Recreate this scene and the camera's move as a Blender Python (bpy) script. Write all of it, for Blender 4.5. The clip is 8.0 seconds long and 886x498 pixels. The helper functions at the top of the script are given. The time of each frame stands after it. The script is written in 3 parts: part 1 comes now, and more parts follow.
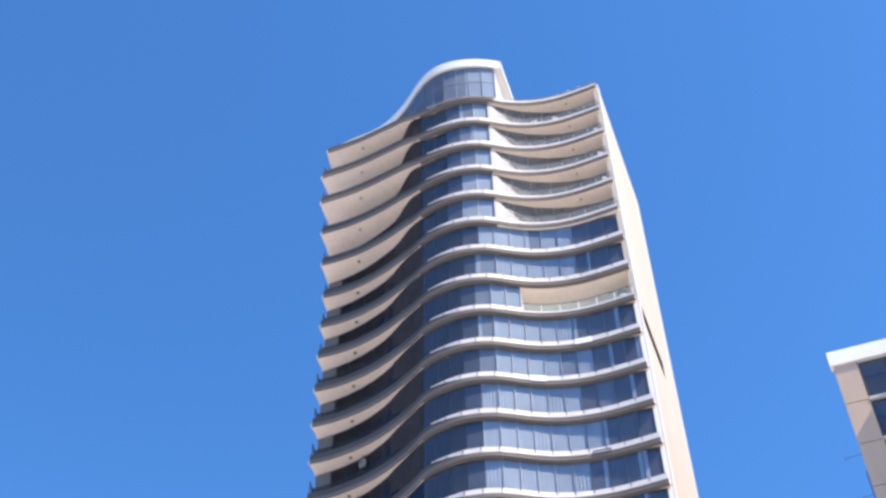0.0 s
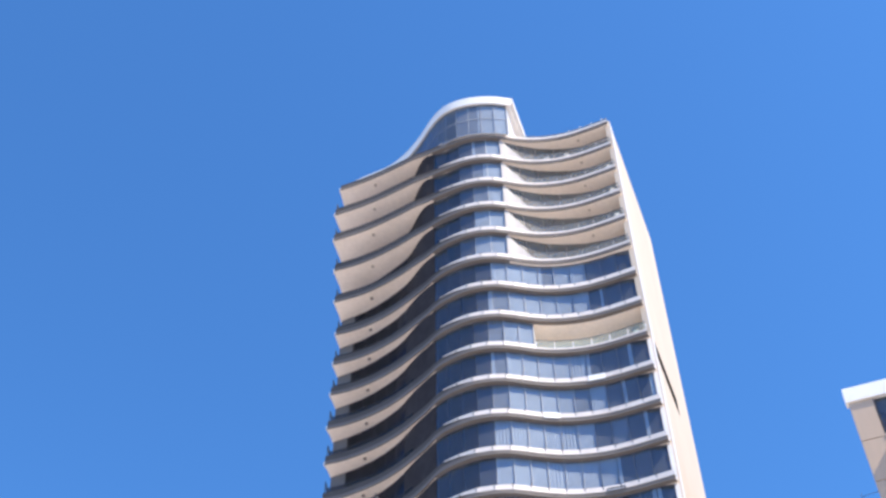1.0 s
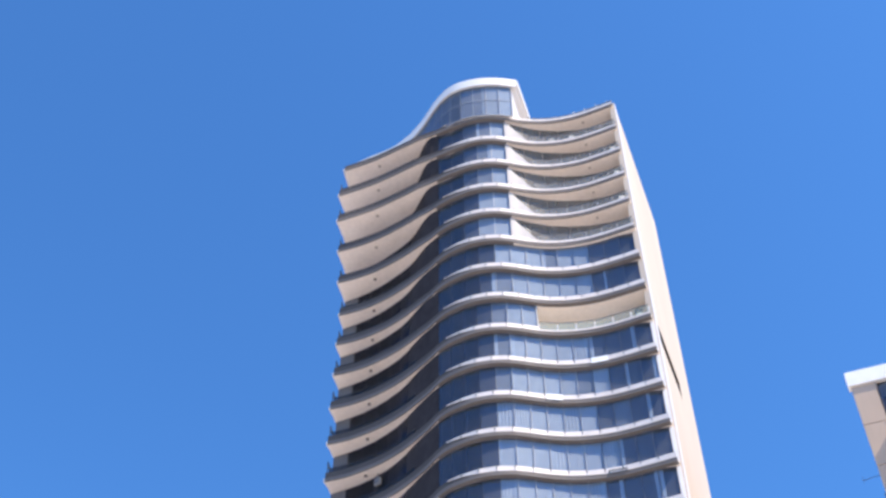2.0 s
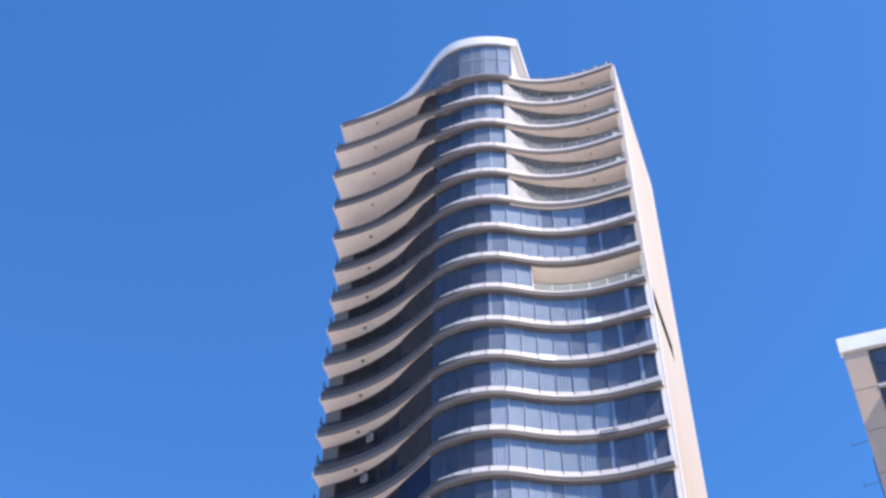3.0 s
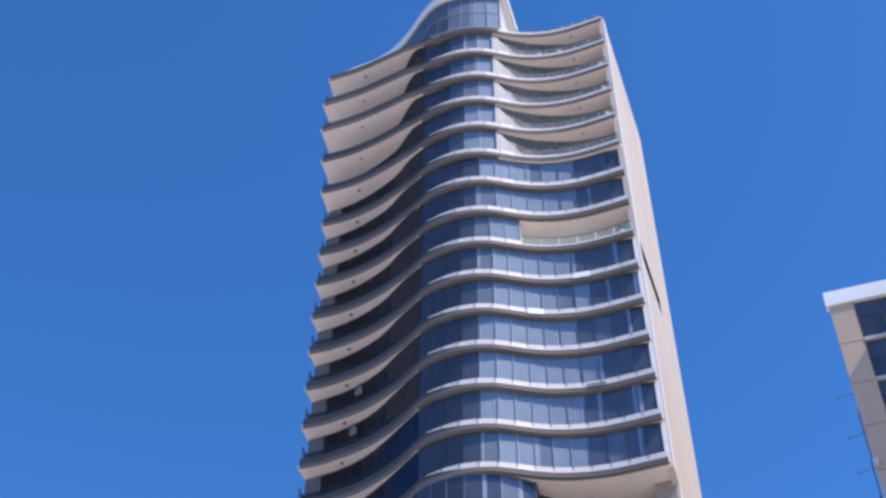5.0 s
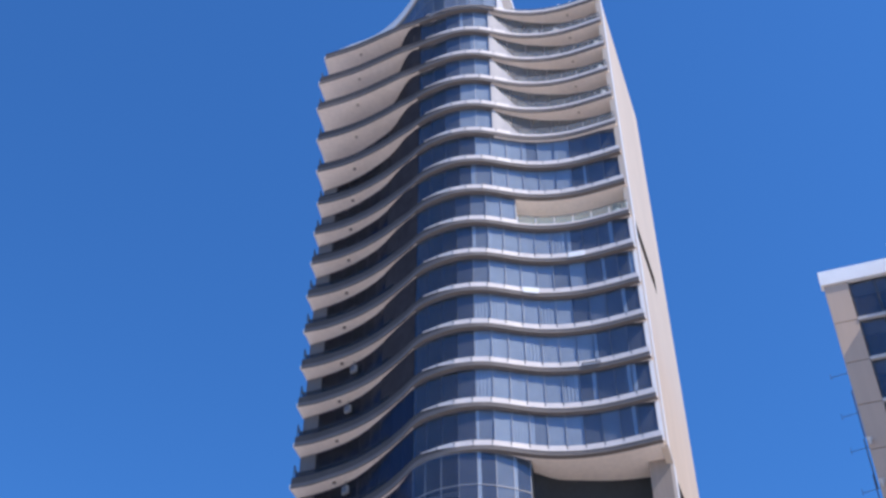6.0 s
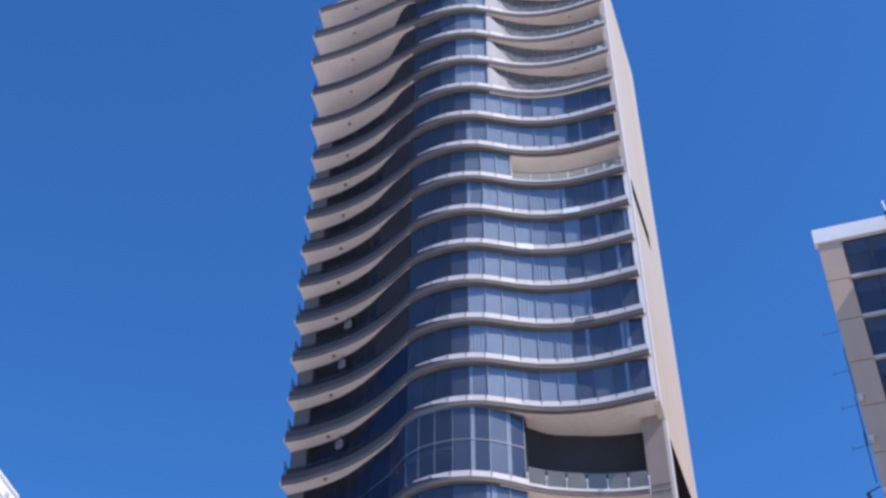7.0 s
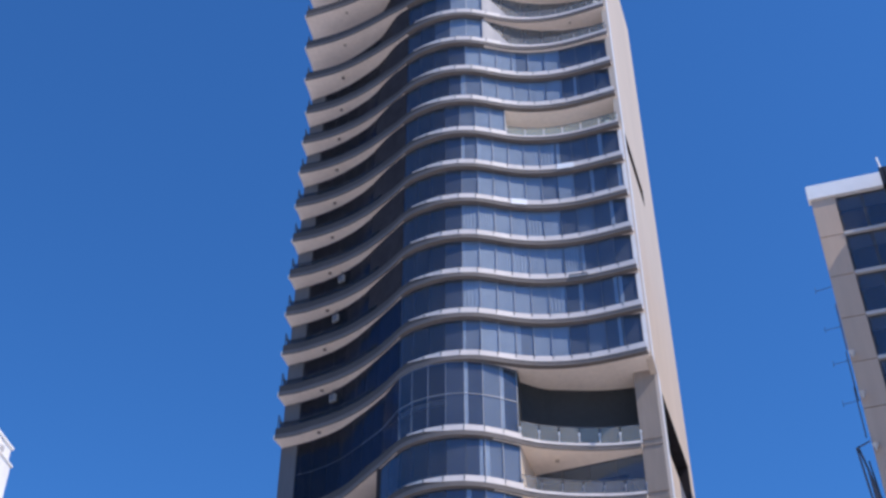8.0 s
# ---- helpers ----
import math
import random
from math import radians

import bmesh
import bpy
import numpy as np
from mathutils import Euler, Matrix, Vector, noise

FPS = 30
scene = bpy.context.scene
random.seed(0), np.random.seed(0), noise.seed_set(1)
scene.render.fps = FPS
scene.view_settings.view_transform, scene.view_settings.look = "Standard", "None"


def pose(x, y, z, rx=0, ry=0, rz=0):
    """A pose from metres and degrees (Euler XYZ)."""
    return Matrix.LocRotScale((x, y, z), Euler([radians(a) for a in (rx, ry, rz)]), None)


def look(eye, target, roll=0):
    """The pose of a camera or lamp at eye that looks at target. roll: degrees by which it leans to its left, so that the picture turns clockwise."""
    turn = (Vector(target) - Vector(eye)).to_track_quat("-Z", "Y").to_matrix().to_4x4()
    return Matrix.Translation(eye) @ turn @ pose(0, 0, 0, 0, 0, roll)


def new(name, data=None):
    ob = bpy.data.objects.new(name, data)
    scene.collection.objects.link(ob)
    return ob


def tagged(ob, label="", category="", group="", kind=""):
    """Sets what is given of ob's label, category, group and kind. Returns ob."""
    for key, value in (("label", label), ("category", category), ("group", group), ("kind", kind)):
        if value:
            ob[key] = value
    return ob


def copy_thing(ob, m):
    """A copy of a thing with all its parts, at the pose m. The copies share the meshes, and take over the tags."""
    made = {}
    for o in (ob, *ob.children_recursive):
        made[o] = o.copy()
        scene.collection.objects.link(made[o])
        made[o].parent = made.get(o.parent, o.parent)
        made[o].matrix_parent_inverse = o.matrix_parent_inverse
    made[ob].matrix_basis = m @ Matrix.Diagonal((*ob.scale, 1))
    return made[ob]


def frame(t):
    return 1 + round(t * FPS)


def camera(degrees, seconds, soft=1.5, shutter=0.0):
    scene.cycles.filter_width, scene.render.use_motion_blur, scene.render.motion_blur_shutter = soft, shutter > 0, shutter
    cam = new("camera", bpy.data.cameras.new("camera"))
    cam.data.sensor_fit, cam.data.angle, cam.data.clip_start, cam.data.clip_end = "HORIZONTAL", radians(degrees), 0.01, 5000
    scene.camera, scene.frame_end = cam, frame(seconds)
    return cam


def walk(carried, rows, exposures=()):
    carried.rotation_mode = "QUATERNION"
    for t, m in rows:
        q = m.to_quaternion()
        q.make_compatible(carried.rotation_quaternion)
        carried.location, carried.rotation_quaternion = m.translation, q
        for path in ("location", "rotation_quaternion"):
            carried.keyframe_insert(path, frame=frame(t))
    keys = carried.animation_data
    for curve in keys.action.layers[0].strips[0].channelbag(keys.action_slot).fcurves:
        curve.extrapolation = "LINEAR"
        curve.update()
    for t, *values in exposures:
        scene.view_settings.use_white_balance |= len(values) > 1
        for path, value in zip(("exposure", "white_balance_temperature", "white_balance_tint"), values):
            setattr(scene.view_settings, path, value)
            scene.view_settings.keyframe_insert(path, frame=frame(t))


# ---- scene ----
# A standing viewer tilts the camera down a curved glass tower under a clear sky.
cam = camera(39.05, 8.0, soft=2.8)
EYE_Z = 1.6
TURNS = [  # seconds, pitch above the horizon, roll, yaw
    (0.0, 48.08, 0.92, 0.0), (0.5, 49.19, 0.67, 0.17), (1.0, 49.77, 0.58, 0.49), (1.2, 49.86, 0.50, 0.52),
    (2.5, 47.90, -0.07, -0.14), (3.0, 47.02, -0.37, -0.61), (3.5, 46.30, -0.22, -0.67),
    (4.0, 45.80, -0.13, -0.78), (4.5, 45.23, -0.07, -0.90), (6.0, 43.94, 0.03, -1.26),
    (6.5, 42.77, -0.01, -1.46), (7.0, 41.91, -0.03, -1.66), (7.5, 40.87, -0.10, -1.90),
    (8.0, 39.85, 0.0, -2.01),
]
walk(cam, [(t, pose(0, 0, EYE_Z, 90 + p, r, y)) for t, p, r, y in TURNS],
     exposures=[(0.0, 0.49, 7080, 6), (1.0, 0.49, 7080, 6), (2.5, 0.41, 6880, 8), (3.5, 0.30, 6580, 9), (4.5, 0.12, 6450, 10), (4.7, -0.05, 6350, 10), (5.8, -0.07, 6250, 10),
                (6.0, -0.09, 6250, 10), (7.0, -0.22, 6170, 10), (8.0, -0.33, 6180, 10)])

# ---- light: clear sky, one high sun behind the viewer's right shoulder ----
SUN_DIR = Vector((0.80, -0.60, 0.0)).normalized()
SUN_EL = radians(51)
to_sun = Vector((SUN_DIR.x * math.cos(SUN_EL), SUN_DIR.y * math.cos(SUN_EL), math.sin(SUN_EL)))
world = bpy.data.worlds.new("clear_sky")
scene.world = world
world.use_nodes = True
wn = world.node_tree
sky = wn.nodes.new("ShaderNodeTexSky")
sky.sky_type = "NISHITA"
sky.sun_disc = False
sky.sun_elevation = SUN_EL
sky.sun_rotation = math.atan2(SUN_DIR.x, SUN_DIR.y)
sky.air_density, sky.dust_density, sky.ozone_density = 1.0, 0.3, 4.0
deep = wn.nodes.new("ShaderNodeVectorMath")
deep.operation = "MULTIPLY"
deep.inputs[1].default_value = (0.575, 1.17, 1.80)
wn.links.new(sky.outputs[0], deep.inputs[0])
wn.links.new(deep.outputs[0], wn.nodes["Background"].inputs[0])
wn.nodes["Background"].inputs[1].default_value = 0.12
sun = new("sun", bpy.data.lights.new("sun", "SUN"))
sun.data.energy, sun.data.angle, sun.data.color = 4.8, radians(0.5), (1.0, 0.87, 0.75)
sun.matrix_world = look((60, -60, 120), Vector((60, -60, 120)) - to_sun)


# ---- materials ----
def material(name, colour, rough=0.6, metal=0.0, vary=0.12, grain=2.0, stain=0.25, bump=0.0, per_piece=0.0, streak=False, sheen=0.5):
    """A painted or cast surface: colour varied by a broad stain and a fine grain, with slight relief."""
    m = bpy.data.materials.new(name)
    m.use_nodes = True
    nt = m.node_tree
    n, l = nt.nodes, nt.links
    b = n["Principled BSDF"]
    b.inputs["Roughness"].default_value = rough
    b.inputs["Metallic"].default_value = metal
    b.inputs["Specular IOR Level"].default_value = sheen
    co = n.new("ShaderNodeNewGeometry")
    mp = n.new("ShaderNodeMapping")
    l.new(co.outputs["Position"], mp.inputs[0])
    if streak:
        mp.inputs["Scale"].default_value = (1.0, 1.0, 0.12)
    big = n.new("ShaderNodeTexNoise")
    big.inputs["Scale"].default_value = stain
    big.inputs["Detail"].default_value = 5
    fine = n.new("ShaderNodeTexNoise")
    fine.inputs["Scale"].default_value = grain
    fine.inputs["Detail"].default_value = 6
    l.new(mp.outputs[0], big.inputs[0])
    l.new(mp.outputs[0], fine.inputs[0])
    add = n.new("ShaderNodeMath")
    add.operation = "ADD"
    l.new(big.outputs[0], add.inputs[0])
    l.new(fine.outputs[0], add.inputs[1])
    last = add.outputs[0]
    if per_piece:
        info = n.new("ShaderNodeObjectInfo")
        mul = n.new("ShaderNodeMath")
        mul.operation = "MULTIPLY_ADD"
        mul.inputs[1].default_value = per_piece
        l.new(info.outputs["Random"], mul.inputs[0])
        l.new(last, mul.inputs[2])
        last = mul.outputs[0]
    ramp = n.new("ShaderNodeMapRange")
    ramp.inputs[1].default_value, ramp.inputs[2].default_value = 0.6, 1.4
    ramp.inputs[3].default_value, ramp.inputs[4].default_value = 1 - vary, 1 + vary
    l.new(last, ramp.inputs[0])
    tint = n.new("ShaderNodeVectorMath")
    tint.operation = "SCALE"
    tint.inputs[0].default_value = colour
    l.new(ramp.outputs[0], tint.inputs["Scale"])
    l.new(tint.outputs[0], b.inputs["Base Color"])
    if bump:
        bp = n.new("ShaderNodeBump")
        bp.inputs["Strength"].default_value = bump
        bp.inputs["Distance"].default_value = 0.02
        l.new(fine.outputs[0], bp.inputs["Height"])
        l.new(bp.outputs[0], b.inputs["Normal"])
    return m


def glass(name, tint, gloss, coat, rough=0.01, wave=0.0, dust=0.0):
    """Sheet glass: a tinted see-through body under a mirror coat that grows towards grazing angles."""
    m = bpy.data.materials.new(name)
    m.use_nodes = True
    nt = m.node_tree
    n, l = nt.nodes, nt.links
    n.remove(n["Principled BSDF"])
    clear = n.new("ShaderNodeBsdfTransparent")
    clear.inputs[0].default_value = (*tint, 1)
    shine = n.new("ShaderNodeBsdfGlossy")
    shine.inputs[0].default_value = (*gloss, 1)
    shine.inputs["Roughness"].default_value = rough
    lw = n.new("ShaderNodeLayerWeight")
    lw.inputs[0].default_value = 0.5
    pw = n.new("ShaderNodeMath")
    pw.operation = "POWER"
    pw.inputs[1].default_value = 5.0
    l.new(lw.outputs["Facing"], pw.inputs[0])
    fr = n.new("ShaderNodeMapRange")
    fr.inputs[3].default_value, fr.inputs[4].default_value = coat, 0.8
    l.new(pw.outputs[0], fr.inputs[0])
    mix = n.new("ShaderNodeMixShader")
    l.new(fr.outputs[0], mix.inputs[0])
    l.new(clear.outputs[0], mix.inputs[1])
    l.new(shine.outputs[0], mix.inputs[2])
    film = n.new("ShaderNodeBsdfDiffuse")
    film.inputs[0].default_value = (0.74, 0.70, 0.64, 1)
    patch = n.new("ShaderNodeTexNoise")
    patch.inputs["Scale"].default_value = 0.5
    where = n.new("ShaderNodeNewGeometry")
    l.new(where.outputs["Position"], patch.inputs[0])
    amount = n.new("ShaderNodeMapRange")
    amount.inputs[3].default_value, amount.inputs[4].default_value = dust * 0.5, dust * 1.5
    l.new(patch.outputs[0], amount.inputs[0])
    grime = n.new("ShaderNodeMixShader")
    l.new(amount.outputs[0], grime.inputs[0])
    l.new(mix.outputs[0], grime.inputs[1])
    l.new(film.outputs[0], grime.inputs[2])
    l.new(grime.outputs[0], n["Material Output"].inputs[0])
    if wave:
        co = n.new("ShaderNodeNewGeometry")
        t = n.new("ShaderNodeTexNoise")
        t.inputs["Scale"].default_value = 0.7
        l.new(co.outputs["Position"], t.inputs[0])
        bp = n.new("ShaderNodeBump")
        bp.inputs["Strength"].default_value = wave
        bp.inputs["Distance"].default_value = 0.05
        l.new(t.outputs[0], bp.inputs["Height"])
        l.new(bp.outputs[0], shine.inputs["Normal"])
        l.new(bp.outputs[0], lw.inputs["Normal"])
    return m


M_FASCIA = material("white_panel", (0.70, 0.63, 0.585), 0.45, vary=0.10, stain=0.5, per_piece=0.25)
M_FRESH = material("bright_white_panel", (0.78, 0.76, 0.75), 0.35, vary=0.03)
M_SOFFIT = material("beige_soffit_paint", (0.87, 0.765, 0.67), 0.7, vary=0.10, stain=0.35, grain=3.0, bump=0.05)
M_BALCONY = material("pale_balcony_render", (0.74, 0.71, 0.65), 0.8, vary=0.08, stain=0.4, grain=3.0)
M_WALL = material("cream_render", (0.58, 0.478, 0.38), 0.75, vary=0.09, stain=0.2, grain=1.5, bump=0.1, streak=True)
M_SCREEN = material("screen_white", (0.38, 0.36, 0.365), 0.5, vary=0.10, stain=0.8)
M_BOARD = material("new_white_board", (0.93, 0.92, 0.90), 0.4, vary=0.02)
M_TRIM = material("pale_trim", (0.74, 0.715, 0.70), 0.5, vary=0.06, stain=0.5)
M_CROWN = material("crown_white_paint", (0.74, 0.72, 0.70), 0.5, vary=0.05, stain=0.3)
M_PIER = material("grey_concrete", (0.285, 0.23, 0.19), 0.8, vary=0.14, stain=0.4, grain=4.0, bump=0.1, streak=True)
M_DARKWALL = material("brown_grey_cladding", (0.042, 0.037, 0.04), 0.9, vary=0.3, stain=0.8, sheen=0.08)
# Near-black so that the deep terrace's shade sits in the wall colour.
M_TERRACE = material("shade_dark_render", (0.030, 0.033, 0.036), 0.85, vary=0.2, stain=0.5, grain=3.0)
M_FRAME = material("grey_aluminium", (0.13, 0.14, 0.17), 0.45, metal=0.3, vary=0.06)
M_GREYBAR = material("mid_grey_aluminium", (0.24, 0.25, 0.28), 0.45, metal=0.2, vary=0.06)
M_SLIM = material("pale_grey_mullion", (0.36, 0.37, 0.40), 0.5, metal=0.1, vary=0.06)
M_RAIL = material("dark_metal", (0.10, 0.10, 0.11), 0.4, metal=0.5, vary=0.1)
M_POST = material("pale_metal_post", (0.72, 0.72, 0.72), 0.35, metal=0.2, vary=0.06)
# Room surfaces with the unlit rooms' shade put into the colour.
M_INSIDE = material("shade_dark_interior", (0.07, 0.07, 0.075), 0.9, sheen=0.05, vary=0.25, stain=0.6, grain=2.0)
M_CURTAIN = material("pale_blind", (0.79, 0.77, 0.74), 0.9, vary=0.14, stain=1.2, grain=5.0, per_piece=0.25)
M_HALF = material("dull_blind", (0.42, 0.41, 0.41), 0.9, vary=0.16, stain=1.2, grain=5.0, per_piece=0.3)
# Grey blind for the right panes: the slab's shade put into its colour.
M_DIM = material("shade_toned_blind", (0.20, 0.20, 0.215), 0.9, vary=0.18, stain=1.2, grain=5.0, per_piece=0.2)
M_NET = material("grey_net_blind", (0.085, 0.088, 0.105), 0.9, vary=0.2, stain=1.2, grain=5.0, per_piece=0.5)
M_GLASS = glass("blue_tinted_glass", (0.62, 0.69, 0.77), (0.72, 0.85, 1.0), 0.062, wave=0.06, dust=0.03)
# Darker copy of the blue glass: shade under the wing's balconies in its tint.
M_GLASS_DARK = glass("shade_dark_glass", (0.30, 0.32, 0.40), (0.55, 0.62, 0.86), 0.032, rough=0.22, dust=0.012)
M_GLASS_RECESS = glass("dull_recess_glass", (0.40, 0.41, 0.44), (0.55, 0.58, 0.66), 0.03, rough=0.25, dust=0.16)
M_CLEAR = glass("clear_balustrade_glass", (0.86, 0.90, 0.84), (0.9, 0.95, 0.95), 0.04, dust=0.13)
M_FRIT = glass("thin_balustrade_glass", (0.86, 0.87, 0.87), (0.7, 0.72, 0.75), 0.02, dust=0.10)
M_SMOKE = glass("smoked_balustrade_glass", (0.55, 0.54, 0.56), (0.40, 0.41, 0.46), 0.02, dust=0.02)
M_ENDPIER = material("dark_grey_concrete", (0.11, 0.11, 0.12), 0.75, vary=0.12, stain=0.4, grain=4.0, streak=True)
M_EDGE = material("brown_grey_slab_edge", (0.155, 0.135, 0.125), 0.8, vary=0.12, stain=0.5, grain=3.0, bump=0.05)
# Brown-grey darkened so that the wing's shaded side is in the colour.
M_UPSTAND = material("shade_dark_upstand", (0.085, 0.075, 0.072), 0.85, sheen=0.2, vary=0.15, stain=0.5, grain=3.0)
M_GROUND = material("pale_paving", (0.58, 0.525, 0.47), 0.85, vary=0.15, stain=0.08, grain=0.8, bump=0.1)
M_BLOCK = material("block_render", (0.53, 0.405, 0.315), 0.8, vary=0.09, stain=0.3, grain=2.0, bump=0.1, streak=True)
M_WHITE = material("white_render", (0.92, 0.90, 0.87), 0.7, vary=0.05, stain=0.3)
M_GREY = material("grey_sill", (0.55, 0.53, 0.52), 0.6, vary=0.08)
M_UNIT = material("pale_grey_enamel", (0.34, 0.325, 0.305), 0.5, vary=0.08)
M_LEAF = material("dark_foliage", (0.05, 0.07, 0.035), 0.6, vary=0.3, grain=8.0)
M_SHEER = material("white_sheer_curtain", (0.90, 0.89, 0.87), 0.9, vary=0.08, stain=2.0, grain=8.0)
M_BEIGELAMP = material("beige_downlight", (0.48, 0.40, 0.33), 0.5, vary=0.1)
M_BANDDARK = material("dark_transom_metal", (0.06, 0.065, 0.085), 0.5, metal=0.3, vary=0.08)
M_LAMP = material("brown_downlight", (0.22, 0.18, 0.15), 0.5, vary=0.1)


# ---- building helpers ----
def part(name, bm, mat, parent=None, label=""):
    me = bpy.data.meshes.new(name)
    bmesh.ops.recalc_face_normals(bm, faces=bm.faces)
    bm.to_mesh(me)
    bm.free()
    me.materials.append(mat)
    ob = new(name, me)
    if parent is not None:
        ob.parent = parent
    if label:
        tagged(ob, label)
    return ob


def prism(bm, outline, z0, z1):
    """A closed upright prism over a plan outline."""
    lo = [bm.verts.new((x, y, z0)) for x, y in outline]
    hi = [bm.verts.new((x, y, z1)) for x, y in outline]
    n = len(lo)
    for i in range(n):
        bm.faces.new((lo[i], lo[(i + 1) % n], hi[(i + 1) % n], hi[i]))
    bm.faces.new(lo[::-1])
    bm.faces.new(hi)


def beam(bm, p, q, w, z0, z1, out=0.5):
    """An upright slab between two plan points; w: thickness, the share `out` of it lies to the right of p to q (the street side)."""
    p, q = Vector(p), Vector(q)
    d = (q - p).normalized()
    n = Vector((d.y, -d.x))
    a, b = n * w * out, n * w * (1 - out)
    prism(bm, [p + a, q + a, q - b, p - b], z0, z1)


def ribbon(bm, line, w, z0, z1, out=0.0):
    """A curved upright strip of thickness w along a plan line; out: metres by which its face stands before the line."""
    front = offset(line, out)
    back = offset(line, out - w)
    prism(bm, front + back[::-1], z0, z1)


def strip(bm, line, w, low, high, out=0.0):
    """Like ribbon, but with a lower and an upper edge that follow functions of x."""
    rows = []
    for pts in (offset(line, out), offset(line, out - w)):
        rows.append(([bm.verts.new((p.x, p.y, low(p.x))) for p in pts], [bm.verts.new((p.x, p.y, high(p.x))) for p in pts]))
    (a, b), (c, d) = rows
    for i in range(len(line) - 1):
        bm.faces.new((a[i], a[i + 1], b[i + 1], b[i]))
        bm.faces.new((c[i + 1], c[i], d[i], d[i + 1]))
        bm.faces.new((b[i], b[i + 1], d[i + 1], d[i]))
        bm.faces.new((a[i + 1], a[i], c[i], c[i + 1]))
    for i in (0, -1):
        bm.faces.new((a[i], b[i], d[i], c[i]))


def blend(x, x0, x1):
    t = max(0.0, min(1.0, (x - x0) / (x1 - x0)))
    return t * t * (3 - 2 * t)


def offset(line, d):
    """The plan line moved d metres to the street side."""
    res = []
    for i, p in enumerate(line):
        a, b = line[max(i - 1, 0)], line[min(i + 1, len(line) - 1)]
        t = (b - a).normalized()
        res.append(p + Vector((t.y, -t.x)) * d)
    return res


def box(bm, c, s, turn=0.0):
    r = Matrix.Translation(c) @ Matrix.Rotation(turn, 4, "Z") @ Matrix.Diagonal((*s, 1))
    bmesh.ops.create_cube(bm, size=1.0, matrix=r)


def rod(bm, p, q, r, sides=6):
    p, q = Vector(p), Vector(q)
    m = Matrix.Translation((p + q) / 2) @ (q - p).to_track_quat("Z", "Y").to_matrix().to_4x4()
    bmesh.ops.create_cone(bm, cap_ends=True, segments=sides, radius1=r, radius2=r, depth=(q - p).length, matrix=m)


def smooth(knots):
    """A smooth y(x) through plan knots (monotone cubic)."""
    xs = [k[0] for k in knots]
    ys = [k[1] for k in knots]
    n = len(xs)
    d = [(ys[i + 1] - ys[i]) / (xs[i + 1] - xs[i]) for i in range(n - 1)]
    g = [d[0]] + [(d[i - 1] + d[i]) / 2 for i in range(1, n - 1)] + [d[-1]]

    def y(x):
        i = max(0, min(n - 2, next((j for j in range(n - 1) if x <= xs[j + 1]), n - 2)))
        h = xs[i + 1] - xs[i]
        s = (x - xs[i]) / h
        return ((2 * s ** 3 - 3 * s * s + 1) * ys[i] + (s ** 3 - 2 * s * s + s) * h * g[i]
                + (3 * s * s - 2 * s ** 3) * ys[i + 1] + (s ** 3 - s * s) * h * g[i + 1])
    return y


# ---- the tower's plan ----
STOREY = 3.1


def z_top(k):
    return 43.9 + STOREY * k if k >= 0 else 38.7 + 3.2 * (k + 1)


FASCIA = 0.55
EDGE_HIGH = 0.27
NOSE = [(0, 61.5), (1, 60.79), (2, 60.27), (3, 60.02), (4, 59.95), (5, 60.09), (6, 60.31), (7, 60.47), (8, 60.52),
        (9, 60.45), (10, 60.28), (11, 60.0), (12, 59.61), (13, 59.17), (13.95, 58.73)]
EDGE_LOW = smooth([(-8.3, 69.25), (-7, 68.8), (-6, 68.2), (-5, 67.6), (-4, 66.87), (-3, 65.9), (-2, 64.7), (-1, 63.15), (-0.5, 62.2)] + NOSE)
EDGE_MID = smooth([(-8.3, 67.7), (-7, 67.3), (-6, 66.87), (-5, 66.3), (-4, 65.6), (-3, 64.75), (-2, 63.75), (-1, 62.7), (-0.5, 62.05)] + NOSE)
EDGE_TOP = smooth([(-8.45, 65.3), (-7, 64.72), (-6, 64.28), (-5, 63.78), (-4, 63.22), (-3, 62.66), (-2, 62.1), (-1, 61.7), (-0.5, 61.45),
                   (0, 61.2), (1, 60.72)] + NOSE[2:])
EDGE_BASE = smooth([(-8.3, 70.6), (-6, 69.4), (-3.7, 67.28), (-2.15, 64.75), (-1.16, 63.1), (-0.52, 61.9), (0.1, 61.1), (1.04, 60.42), (2.6, 59.87),
                    (4.16, 59.87), (5.76, 60.37), (6.75, 60.8), (7.74, 61.08), (9.36, 61.25), (11, 61.25), (13.16, 60.9), (14.3, 60.4)])
GLAZING = smooth([(-7.9, 68.98), (-6.6, 68.33), (-5.3, 67.52), (-3.6, 66.08), (-2.4, 64.85), (-1.5, 63.8), (-0.7, 62.85)]
                 + [(x, y + 0.28) for x, y in NOSE[:-1]] + [(13.85, 59.25)])


RECESS = smooth([(5.0, 60.36), (6.0, 60.65), (7.0, 60.98), (8.4, 61.2), (10.8, 61.22), (12.6, 60.85), (14.2, 60.35)])


# how far the wing's balconies have grown, from the seventh floor of the view to the roof, and where their tips lie
GROWTH = (0.0, 0.01, 0.06, 0.32, 0.57, 0.85, 0.94, 1.0)
TIPS = (-8.22, -8.2, -8.16, -8.4, -8.55, -8.74, -8.78, -8.47)


def tip_x(k):
    return TIPS[k - 7] if k >= 7 else -8.3


